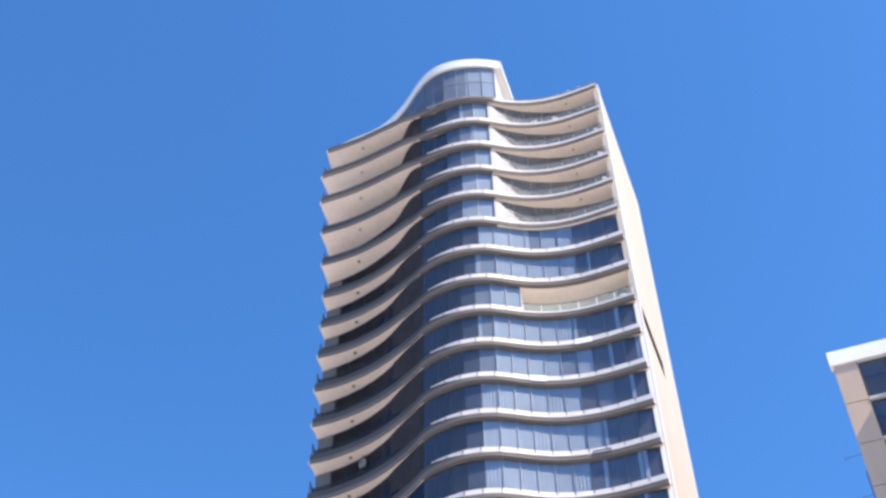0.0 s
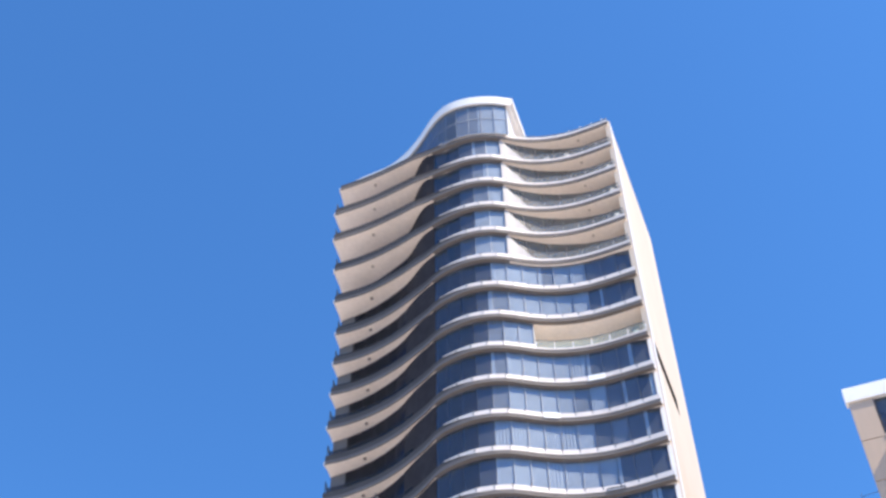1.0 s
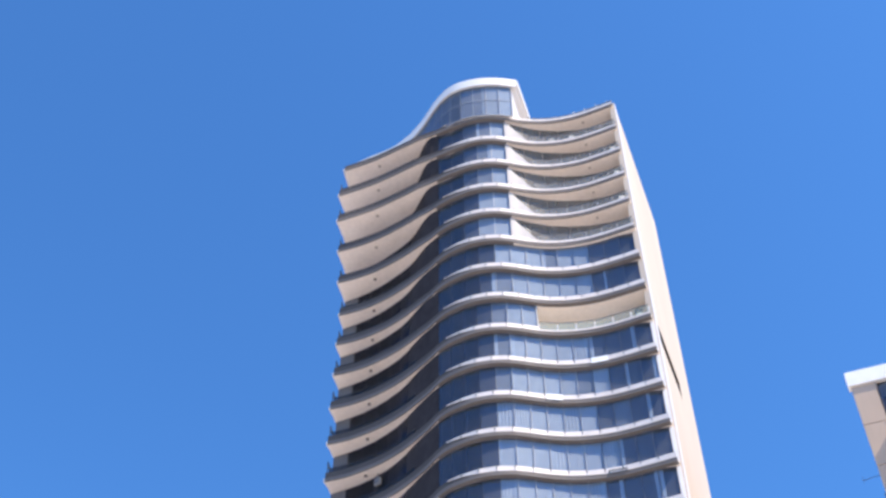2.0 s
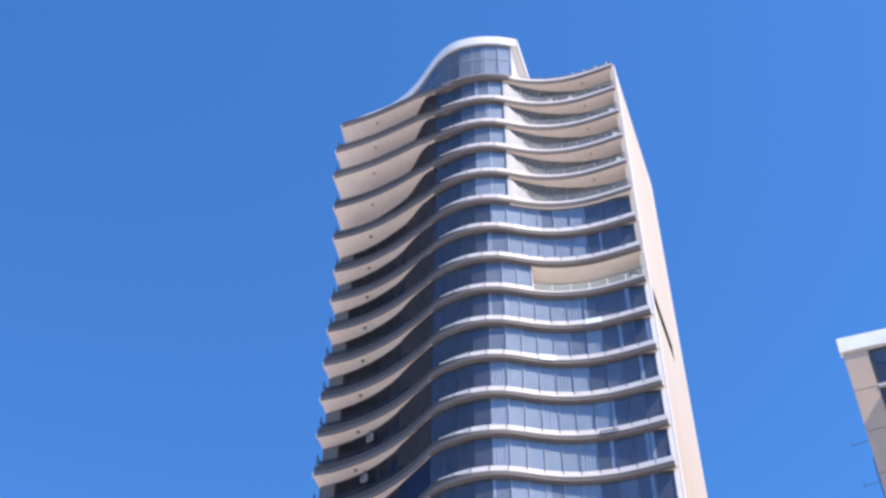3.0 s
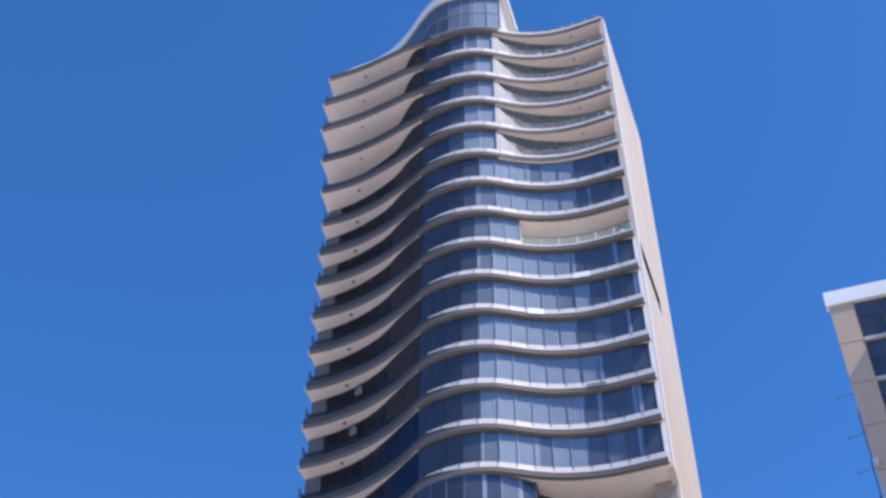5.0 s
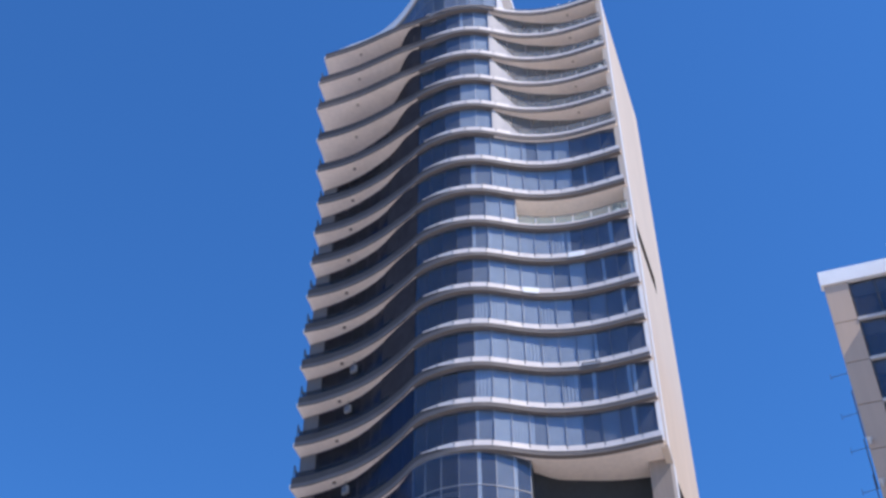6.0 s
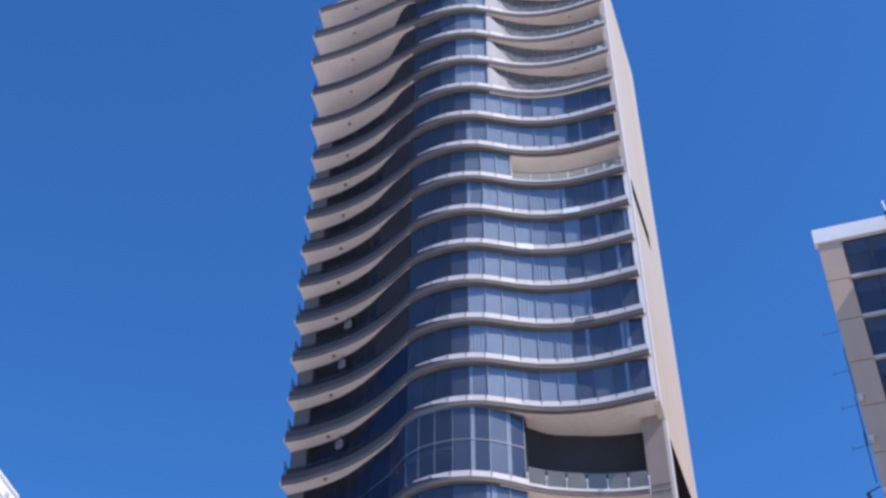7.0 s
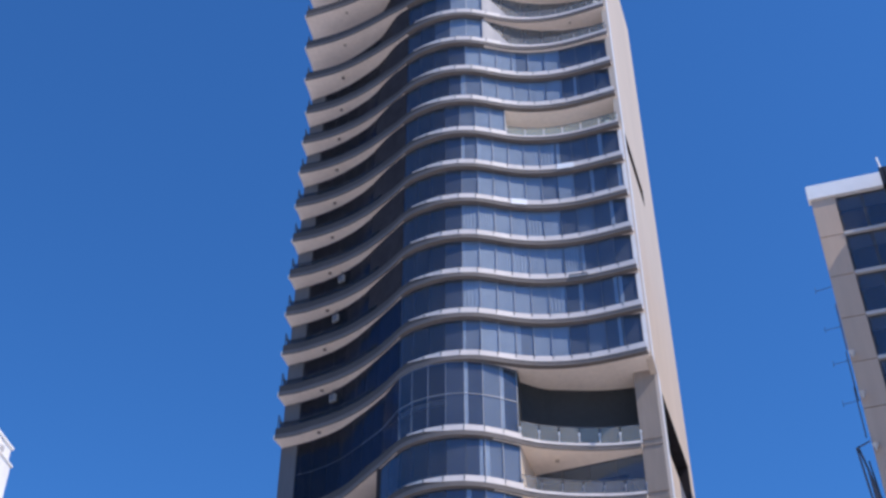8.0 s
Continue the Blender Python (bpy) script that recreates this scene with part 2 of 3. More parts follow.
def edge(x, k):
    """The slab's street edge on floor k: the balconies of the receding wing grow deeper from floor to floor."""
    if k < 0:
        return EDGE_BASE(x)
    if k <= 7:
        return EDGE_LOW(x) + (EDGE_MID(x) - EDGE_LOW(x)) * k / 7
    return EDGE_MID(x) + (EDGE_TOP(x) - EDGE_MID(x)) * GROWTH[k - 7]


def pane_line(x, k):
    """The glazing's line on floor k."""
    if k < -1:
        return EDGE_BASE(x) + 0.2 if x > -1.45 else GLAZING(x) + 3.4
    if k < 0 and x > -1.0:
        return EDGE_BASE(x) + 0.3
    shift = 1.25 * (1 - k / 7) if k < 7 else 0.0
    deep = GLAZING(x) + min(shift, 1.5) * max(0.0, min(1.0, -x / 4.2))
    near = blend(x, *((-3.2, -1.3) if k < 9 else (-2.6, -1.0))) if 0 <= k and x < 0 else 0.0
    return deep + (edge(x, k) + 0.08 + 0.2 * blend(x, -1.3, 0.0) - deep) * near


def curve(f, x0, x1, step=0.3):
    n = max(2, int((x1 - x0) / step))
    return [Vector((x0 + (x1 - x0) * i / n, f(x0 + (x1 - x0) * i / n))) for i in range(n + 1)]


def even(line, length):
    """Points spaced evenly, about `length` apart, along a plan line."""
    acc = [0.0]
    for a, b in zip(line, line[1:]):
        acc.append(acc[-1] + (b - a).length)
    n = max(1, round(acc[-1] / length))
    res, j = [], 0
    for i in range(n + 1):
        s = acc[-1] * i / n
        while j < len(acc) - 2 and acc[j + 1] < s:
            j += 1
        f = (s - acc[j]) / (acc[j + 1] - acc[j])
        res.append(line[j].lerp(line[j + 1], f))
    return res


SIDE_A, SIDE_B = Vector((14.02, 58.72)), Vector((18.85, 71.85))
SIDE_U = (SIDE_B - SIDE_A).normalized()
SIDE_LEN = (SIDE_B - SIDE_A).length
SIDE_N = Vector((SIDE_U.y, -SIDE_U.x))
BACK_R = SIDE_B - SIDE_N * 0.4
BACK_L = Vector((-7.6, 76.0))


def side(s):
    return SIDE_A + SIDE_U * s


# ---- ground ----
bm = bmesh.new()
bmesh.ops.create_grid(bm, x_segments=8, y_segments=8, size=3000)
tagged(part("ground", bm, M_GROUND), "pale grey paved street ground reaching the horizon", "ground", kind="structure")

# ---- the tower ----
tower = tagged(new("apartment_tower"), "tall apartment tower with wavy white balcony slabs and blue glass", "building")
tower.location = (0, 0, 0)

FLOORS = list(range(-4, 15))


FASCIA_TOP = 0.64


def fascia_panels(slab, k, line, zb):
    """White edge panels with open joints and a dark bracket at each joint; they taper away into the upstand of the receding wing."""
    pts = even(line, 1.12)
    low_top = 0.50 if k >= 9 else 0.43
    for count, (a, b) in enumerate(zip(pts, pts[1:])):
        d = (b - a).normalized()
        n = Vector((d.y, -d.x))
        bm = bmesh.new()
        full = max(a.x, b.x) <= sill_end(k) + 0.2
        tops = [zb + (FASCIA_TOP if full else low_top)] * 2
        # The rising lower edge shapes the white band's fade into shade.
        lows = [zb + EDGE_HIGH + 0.004 + (FASCIA_TOP - EDGE_HIGH - 0.03) * (1 - blend(p.x, -0.1, 2.5)) for p in (a, b)]
        slip = random.uniform(-0.012, 0.012)
        v = []
        for o in (0.09, 0.035):
            p, q = a + d * 0.012 + n * o, b - d * 0.012 + n * o
            v += [bm.verts.new((p.x, p.y, lows[0])), bm.verts.new((q.x, q.y, lows[1])), bm.verts.new((q.x, q.y, tops[1] + slip)), bm.verts.new((p.x, p.y, tops[0] + slip))]
        for f in ((0, 1, 2, 3), (7, 6, 5, 4), (0, 4, 5, 1), (1, 5, 6, 2), (2, 6, 7, 3), (3, 7, 4, 0)):
            bm.faces.new([v[i] for i in f])
        part("fascia_panel", bm, M_FASCIA, slab)
        if count and 1.0 < a.x and full:
            bm = bmesh.new()
            c = a + n * 0.075
            turn = math.atan2(d.y, d.x)
            box(bm, (c.x, c.y, zb + 0.55), (0.065, 0.06, 0.2), turn)
            box(bm, (c.x, c.y, zb + 0.67), (0.05, 0.05, 0.10), turn)
            part("bracket", bm, M_RAIL, slab)


def sill_end(k):
    """Where the white edge panels stop: open balconies have glass instead."""
    return 7.0 if k >= 9 else 6.5 if k == 6 or k < 0 else 20.0


def make_slab(k):
    zt = z_top(k)
    zb = zt - FASCIA
    line = curve(lambda x: edge(x, k), tip_x(k), 13.9 if k >= 0 else 13.35)
    bm = bmesh.new()
    inner = offset(line, -0.02)
    prism(bm, inner + [BACK_R, BACK_L, Vector((-7.7, 70.9))], zb, zb + 0.3)
    slab = part("floor_slab", bm, M_SOFFIT, tower, "thin curved concrete floor slab with beige painted underside")
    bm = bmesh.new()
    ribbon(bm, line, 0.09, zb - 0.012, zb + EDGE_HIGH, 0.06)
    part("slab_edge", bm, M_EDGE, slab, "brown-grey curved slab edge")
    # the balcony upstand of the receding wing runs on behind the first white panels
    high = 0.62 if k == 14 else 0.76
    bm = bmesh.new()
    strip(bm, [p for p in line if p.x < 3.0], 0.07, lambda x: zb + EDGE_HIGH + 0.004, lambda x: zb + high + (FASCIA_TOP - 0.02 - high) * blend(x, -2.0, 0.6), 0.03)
    part("upstand", bm, M_UPSTAND, slab, "balcony upstand, coloured dark for the wing's shade")
    # the end of the slab returns to the wall
    tip = line[0]
    bm = bmesh.new()
    beam(bm, Vector((-7.75, 70.6 if k < 4 else 69.6)), tip + Vector((-0.02, -0.04)), 0.08, zb - 0.012, zb + EDGE_HIGH, 1.0)
    # Soffit colour instead of edge brown paints the tip's bright lit rim.
    part("end_edge", bm, M_SOFFIT, slab)
    fascia_panels(slab, k, [p for p in line if p.x > -0.1], zb)
    # ceiling of the rooms below, behind the glass; its dark colour stands for shade
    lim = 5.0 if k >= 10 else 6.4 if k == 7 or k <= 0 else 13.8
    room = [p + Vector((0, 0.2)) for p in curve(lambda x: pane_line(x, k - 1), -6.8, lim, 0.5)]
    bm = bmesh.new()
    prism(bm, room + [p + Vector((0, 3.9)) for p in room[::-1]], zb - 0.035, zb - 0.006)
    part("room_ceiling", bm, M_INSIDE, slab, "room ceiling behind the glass, coloured dark for shade")
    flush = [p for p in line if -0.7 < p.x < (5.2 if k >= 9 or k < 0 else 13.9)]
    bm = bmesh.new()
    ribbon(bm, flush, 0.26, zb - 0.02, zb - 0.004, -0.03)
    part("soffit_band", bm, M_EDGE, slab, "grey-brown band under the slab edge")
    if k >= 0:
        # downlights under the balcony of the receding wing
        bm = bmesh.new()
        x = -5.45
        y = (edge(x, k) * 0.55 + min(pane_line(x, k - 1 if k else 0), edge(x, k) + 1.7) * 0.45)
        bmesh.ops.create_cone(bm, cap_ends=True, segments=12, radius1=0.13, radius2=0.13, depth=0.09,
                              matrix=Matrix.Translation((x, y, zb - 0.04)))
        part("downlight", bm, M_BEIGELAMP if k >= 11 else M_LAMP, slab, "small round soffit light")
    if k == -1:
        bm = bmesh.new()
        bmesh.ops.create_cone(bm, cap_ends=True, segments=12, radius1=0.14, radius2=0.14, depth=0.09,
                              matrix=Matrix.Translation((8.75, 62.4, zb - 0.04)))
        part("downlight", bm, M_BEIGELAMP, slab, "small round soffit light")
    if k >= 10:
        bm = bmesh.new()
        bmesh.ops.create_cone(bm, cap_ends=True, segments=12, radius1=0.11, radius2=0.11, depth=0.09,
                              matrix=Matrix.Translation((11.6, edge(11.6, k) + 0.6, zb - 0.04)))
        part("downlight", bm, M_BEIGELAMP, slab, "small beige round soffit light")
    return slab


def balustrade(k, line, z, high=1.0, post=M_POST, sheet=M_CLEAR):
    """Glass panels between posts under a thin rail, standing on the slab."""
    pts = even(line, 1.25)
    bm = bmesh.new()
    ribbon(bm, line, 0.045, z + high - 0.02, z + high + 0.02, 0.022)
    rail = part("balustrade", bm, M_RAIL, tower, "low glass balustrade with thin rail and posts")
    tall = high if high < 0.9 else high * 0.62
    for a in pts:
        bm = bmesh.new()
        box(bm, (a.x, a.y, z + tall / 2 + 0.02), (0.05, 0.05, tall + 0.04))
        if tall < high:
            box(bm, (a.x, a.y - 0.03, z + tall), (0.11, 0.07, 0.14))
        part("post", bm, post, rail)
    for a, b in zip(pts, pts[1:]):
        d = (b - a).normalized()
        bm = bmesh.new()
        beam(bm, a + d * 0.05, b - d * 0.05, 0.014, z + 0.06, z + high - 0.04)
        g = part("glass_panel", bm, sheet, rail)
        g.visible_shadow = False
    return rail


def wing_balustrade(k):
    """Smoked glass behind the upstand of the receding wing, and an open railed return at the slab's tip."""
    z = z_top(k) - FASCIA + 0.3
    high = 0.92 if k < 7 else 0.72
    line = curve(lambda x: edge(x, k) + 0.12, tip_x(k) + 0.2, -2.0)
    bm = bmesh.new()
    ribbon(bm, line, 0.03, z + high - 0.015, z + high + 0.015, 0.015)
    rail = part("balustrade", bm, M_UPSTAND, tower, "smoked glass balustrade behind the balcony upstand")
    pts = even(line, 1.7)
    for a, b in zip(pts, pts[1:]):
        bm = bmesh.new()
        beam(bm, a, b - (b - a).normalized() * 0.03, 0.014, z + 0.06, z + high - 0.02)
        g = part("glass_panel", bm, M_SMOKE, rail)
        g.visible_shadow = False
    tip = Vector((tip_x(k) + 0.1, edge(tip_x(k) + 0.1, k) + 0.12))
    back = tip + Vector((0.16, 1.15))
    tall = high + 0.6
    for p in (tip, tip.lerp(back, 0.5), back):
        bm = bmesh.new()
        box(bm, (p.x, p.y, z + tall / 2), (0.06, 0.06, tall))
        part("post", bm, M_RAIL, rail)
    bm = bmesh.new()
    for h in (tall, tall - 0.3):
        rod(bm, (tip.x, tip.y, z + h), (back.x, back.y, z + h), 0.035)
    part("end_rail", bm, M_RAIL, rail, "dark open end rail")


def drape(bm, a, b, z0, z1, folds, deep):
    """A hanging cloth with upright folds between two plan points."""
    d = (b - a).normalized()
    n = Vector((d.y, -d.x))
    m = folds * 2
    lo, hi = [], []
    for i in range(m + 1):
        p = a.lerp(b, i / m) + n * (deep if i % 2 else -deep) * random.uniform(0.5, 1.0)
        lo.append(bm.verts.new((p.x, p.y, z0)))
        hi.append(bm.verts.new((p.x, p.y, z1)))
    for i in range(m):
        bm.faces.new((lo[i], lo[i + 1], hi[i + 1], hi[i]))


def glazing(k, line, z0, z1, width=1.12, transom=None, curtains=0.0, label="blue tinted window wall with slim grey mullions", frame_mat=M_FRAME, depth=-0.11, sheet=M_GLASS):
    """A wall of panes: head, sill and transom rails, each mullion and each pane, blinds and curtains behind some."""
    pts = even(line, width)
    bm = bmesh.new()
    ribbon(bm, pts, 0.09, z0, z0 + 0.06, 0.01)
    wall = part("window_wall", bm, frame_mat, tower, label)
    bm = bmesh.new()
    ribbon(bm, pts, 0.09, z1 - 0.06, z1, 0.01)
    part("head_rail", bm, frame_mat, wall)
    if transom:
        bm = bmesh.new()
        ribbon(bm, pts, 0.09, transom - 0.03, transom + 0.03, 0.01)
        part("transom", bm, frame_mat, wall)
    for p, a, b in zip(pts, [pts[0]] + pts, pts[1:] + [pts[-1]]):
        d = (b - a).normalized()
        n = Vector((d.y, -d.x)) * (0.0 if curtains and p.x > 3.9 and depth < -0.1 else depth)
        bm = bmesh.new()
        box(bm, (p.x + n.x, p.y + n.y, (z0 + z1) / 2), (0.034, 0.10, z1 - z0 - 0.002), math.atan2(d.y, d.x))
        # Paler mullion colour here paints how the sunlit zone washes them out.
        part("mullion", bm, M_SLIM if curtains and 2.8 < p.x < 9 else frame_mat, wall)
    last_blind = random.uniform(8.6, 10.8)
    for a, b in zip(pts, pts[1:]):
        d = (b - a).normalized()
        n = Vector((d.y, -d.x))
        tilt = random.uniform(-0.006, 0.006)
        for s0, s1 in ([(z0, transom), (transom, z1)] if transom else [(z0, z1)]):
            bm = bmesh.new()
            beam(bm, a + d * 0.018 + n * tilt, b - d * 0.018 - n * tilt, 0.012, s0 + 0.05, s1 - 0.05)
            g = part("pane", bm, sheet, wall)
            g.visible_shadow = False
        if a.x > (0.6 if k == 14 else 1.5) and curtains:
            # Cloth tone by x paints in the sunlit bow and the shaded ends.
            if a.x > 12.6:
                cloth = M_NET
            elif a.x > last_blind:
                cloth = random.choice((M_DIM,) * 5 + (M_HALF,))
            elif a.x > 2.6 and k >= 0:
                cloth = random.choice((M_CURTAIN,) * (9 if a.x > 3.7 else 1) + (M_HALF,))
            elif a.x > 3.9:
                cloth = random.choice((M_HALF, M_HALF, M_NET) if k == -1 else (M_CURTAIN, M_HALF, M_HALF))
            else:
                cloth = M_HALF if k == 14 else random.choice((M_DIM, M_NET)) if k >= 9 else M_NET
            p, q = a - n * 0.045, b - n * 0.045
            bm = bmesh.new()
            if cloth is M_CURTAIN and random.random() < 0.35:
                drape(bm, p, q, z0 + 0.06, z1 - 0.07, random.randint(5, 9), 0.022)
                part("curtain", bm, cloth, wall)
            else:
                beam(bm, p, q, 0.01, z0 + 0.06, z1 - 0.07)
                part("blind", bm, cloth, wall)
            if a.x > 2.5 and random.random() < 0.3:
                # a gathered white curtain at one side of the pane
                f = random.choice((0.02, 0.72))
                bm = bmesh.new()
                drape(bm, a.lerp(b, f) - n * 0.03, a.lerp(b, f + random.uniform(0.1, 0.26)) - n * 0.03, z0 + 0.06, z1 - 0.07, 4, 0.010)
                part("curtain", bm, M_SHEER, wall, "gathered white curtain")
    return wall


def solid(name, line, z0, z1, mat, label="", w=0.2):
    bm = bmesh.new()
    ribbon(bm, line, w, z0, z1, 0.03)
    return part(name, bm, mat, tower, label)


def sweep(k, low, high):
    """A white screen on the slab edge whose top falls from the ceiling to the sill."""
    line = curve(lambda x: edge(x, k) + 0.16, 5.02, 7.25, 0.15)
    bm = bmesh.new()
    rows = []
    for pts in (line, offset(line, -0.08)):
        lo = [bm.verts.new((p.x, p.y, low)) for p in pts]
        hi = []
        for i, p in enumerate(pts):
            t = i / (len(pts) - 1)
            hi.append(bm.verts.new((p.x, p.y, low + 0.03 + (high - low - 0.03) * min(1.0, (1.06 - 1.06 * t) ** 1.15))))
        rows.append((lo, hi))
    (a, b), (c, d) = rows
    for i in range(len(line) - 1):
        bm.faces.new((a[i], a[i + 1], b[i + 1], b[i]))
        bm.faces.new((c[i + 1], c[i], d[i], d[i + 1]))
        bm.faces.new((b[i], b[i + 1], d[i + 1], d[i]))
        bm.faces.new((a[i + 1], a[i], c[i], c[i + 1]))
    for i in (0, -1):
        bm.faces.new((a[i], b[i], d[i], c[i]))
    part("sweep_screen", bm, M_SCREEN, tower, "white balcony screen with a falling curved top")


slabs = {k: make_slab(k) for k in FLOORS}

for k in range(-4, 14):
    zf = z_top(k) - FASCIA + 0.3       # floor surface
    zc = z_top(k + 1) - FASCIA         # underside of the slab above
    pl = lambda x, k=k: pane_line(x, k)
    tall = k == -1
    mid = 41.1 if tall else None
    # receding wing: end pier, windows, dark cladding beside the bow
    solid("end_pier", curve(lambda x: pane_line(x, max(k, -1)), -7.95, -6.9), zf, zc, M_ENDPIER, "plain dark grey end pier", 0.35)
    bow = -1.4 if k < -1 else -0.4
    glazing(k, curve(pl, -6.88, -2.6), zf, zc, 1.2, mid, 0.0, "balcony window wall, its glass darkened for the balcony shade", M_BANDDARK if tall else M_FRAME, sheet=M_GLASS_DARK)
    if k < -1:
        solid("return_wall", [Vector((-1.42, pl(-1.4) + 0.02)), Vector((-1.42, pl(-2.6)))], zf, zc, M_DARKWALL, "terrace return wall, coloured dark for the recess shade beside the bow")
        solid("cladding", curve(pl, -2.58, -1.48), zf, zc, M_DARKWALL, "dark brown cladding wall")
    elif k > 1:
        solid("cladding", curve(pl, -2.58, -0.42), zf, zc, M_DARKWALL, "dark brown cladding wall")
    else:
        glazing(k, curve(pl, -2.58, -0.42), zf, zc, 1.2, mid, 0.0, "balcony window wall, its glass darkened for the balcony shade", sheet=M_GLASS_DARK)
    # bow window, and the wing towards the side wall
    if k >= 9:
        glazing(k, curve(pl, -0.4, 5.0), zf, zc, 1.12, None, 0.45)
        sweep(k, z_top(k) - FASCIA + 0.62, zc - 0.02)
        glazing(k, curve(RECESS, 5.05, 14.1), zf, zc, 1.5, None, 0.0, "dark recessed balcony windows", M_GREYBAR, sheet=M_GLASS_RECESS)
        balustrade(k, curve(lambda x: edge(x, k) + 0.03, 7.0, 13.85), z_top(k) - 0.27, 1.05, M_GREYBAR, M_FRIT)
    elif k == 6:
        glazing(k, curve(pl, -0.4, 6.4), zf, zc, 1.12, None, 0.8)
        solid("return_wall", [Vector((6.42, pl(6.42))), Vector((6.75, 62.6))], zf, zc, M_BALCONY, "pale rendered return wall")
        solid("balcony_wall", [Vector((6.6, 62.6)), Vector((14.9, 62.0))], zf, zc, M_BALCONY, "pale rendered balcony back wall")
        balustrade(k, curve(lambda x: edge(x, k) + 0.03, 6.5, 13.85), z_top(k) - 0.27, 0.95)
    elif k >= 0:
        glazing(k, curve(pl, -0.4, 13.85), zf, zc, 1.12, None, 0.96)
        # Solid pale strip: the return pane's sunlight put into its colour.
        solid("return_strip", [Vector((13.88, pl(13.85) + 0.03)), side(0.52) - SIDE_N * 0.06], zf, zc, M_TRIM, "pale strip in place of the sunlit return pane", 0.1)
    elif tall:
        glazing(k, curve(pl, -0.4, 6.45), zf, zc, 1.12, mid, 0.35, "tall blue window wall with grey mullions and transom", M_GREYBAR, -0.05)
        # Both terrace walls carry the recess shade in their colour.
        solid("return_wall", [Vector((6.47, pl(6.47))), Vector((6.8, 62.35))], zf, zc, M_TERRACE, "terrace return wall, coloured dark for the recess shade")
        solid("terrace_wall", curve(smooth([(6.75, 62.25), (8.2, 62.95), (9.6, 63.05), (12.0, 62.97), (13.7, 62.6), (15.3, 62.2)]), 6.75, 15.3), zf, zc, M_TERRACE, "terrace back wall, coloured dark for the recess shade")
        balustrade(k, curve(lambda x: edge(x, k) + 0.03, 6.5, 13.4), z_top(k) - 0.27, 1.25)
    else:
        glazing(k, curve(pl, bow, 6.45), zf, zc, 1.12, None, 0.8)
        solid("return_wall", [Vector((6.47, pl(6.47))), Vector((7.63, 64.2))], zf, zc, M_WALL, "cream rendered return wall")
        glazing(k, [Vector((7.7, 64.2)), Vector((13.5, 61.5))], zf, zc, 1.5, None, 0.0)
        balustrade(k, curve(lambda x: edge(x, k) + 0.03, 6.5, 13.4), z_top(k) - 0.27, 1.0, M_GREYBAR, M_FRIT)
    # receding wing's balcony balustrade
    if k >= 0:
        wing_balustrade(k)

# square pier at the corner terrace
bm = bmesh.new()
prism(bm, [Vector((13.4, 61.0)), Vector((14.55, 60.6)), side(3.0) - SIDE_N * 0.05, Vector((13.75, 62.2))], 0, z_top(0) - FASCIA)
for z in (38.35, 38.75, 34.95, 35.4):
    beam(bm, (13.42, 60.97), (14.55, 60.57), 0.06, z - 0.04, z + 0.04)
part("corner_pier", bm, M_PIER, tower, "square grey concrete corner pier")

# plain lower storeys down to the street
solid("podium_wall", curve(EDGE_BASE, -7.9, 13.4), 0, z_top(-4) - FASCIA - 0.02, M_WALL, "plain cream lower wall", 0.4)

# dim rooms: one core behind the windows, coloured dark in place of shade
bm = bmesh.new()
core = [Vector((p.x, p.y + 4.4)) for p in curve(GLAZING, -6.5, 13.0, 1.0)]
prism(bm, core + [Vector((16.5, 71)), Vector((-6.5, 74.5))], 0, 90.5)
part("core", bm, M_INSIDE, tower, "inner walls behind the windows, coloured dark for shade")

# closing walls


def plate(s0a, s0b, s1, z0, z1):
    """A piece of the side wall between two heights; s0a, s0b: where it begins at the lower and at the upper height."""
    bm = bmesh.new()
    out, inn = SIDE_N * 0.02, -SIDE_N * 0.38
    v = []
    for o in (out, inn):
        for s, z in ((s0a, z0), (s1, z0), (s1, z1), (s0b, z1)):
            p = side(s) + o
            v.append(bm.verts.new((p.x, p.y, z)))
    for f in ((0, 1, 2, 3), (7, 6, 5, 4), (0, 4, 5, 1), (1, 5, 6, 2), (2, 6, 7, 3), (3, 7, 4, 0)):
        bm.faces.new([v[i] for i in f])
    part("side_wall", bm, M_WALL, tower, "tall cream rendered side wall")


S1 = SIDE_LEN
plate(2.95, 2.95, S1, 0, 38.2)
plate(1.95, 1.95, 2.94, 0, 42.4)
plate(1.95, 1.95, S1, 42.4, 43.0)
plate(12.2, 12.2, S1, 38.2, 42.4)
plate(1.95, 0.6, S1, 43.0, 43.4)
plate(0.6, 0.55, S1, 43.4, 61.1)
plate(0.55, 0.55, 1.4, 61.1, 62.75)
plate(8.0, 8.0, S1, 61.1, 62.75)
plate(0.55, 0.3, S1, 62.75, 68)
plate(0.3, 0.2, S1, 68, 87.4)


def trim(s0a, s0b, z0, z1):
    """A pale vertical trim on the side wall's street edge."""
    bm = bmesh.new()
    v = []
    for o in (SIDE_N * 0.05, SIDE_N * 0.022):
        for s, z in ((s0a, z0), (s0a + 0.75, z0), (s0b + 0.75, z1), (s0b, z1)):
            p = side(s) + o
            v.append(bm.verts.new((p.x, p.y, z)))
    for f in ((0, 1, 2, 3), (7, 6, 5, 4), (0, 4, 5, 1), (1, 5, 6, 2), (2, 6, 7, 3), (3, 7, 4, 0)):
        bm.faces.new([v[i] for i in f])
    part("edge_trim", bm, M_TRIM, tower, "pale edge trim of the side wall")


trim(1.95, 1.95, 0, 43.0)
trim(1.95, 0.6, 43.0, 43.4)
trim(0.6, 0.55, 43.4, 61.1)
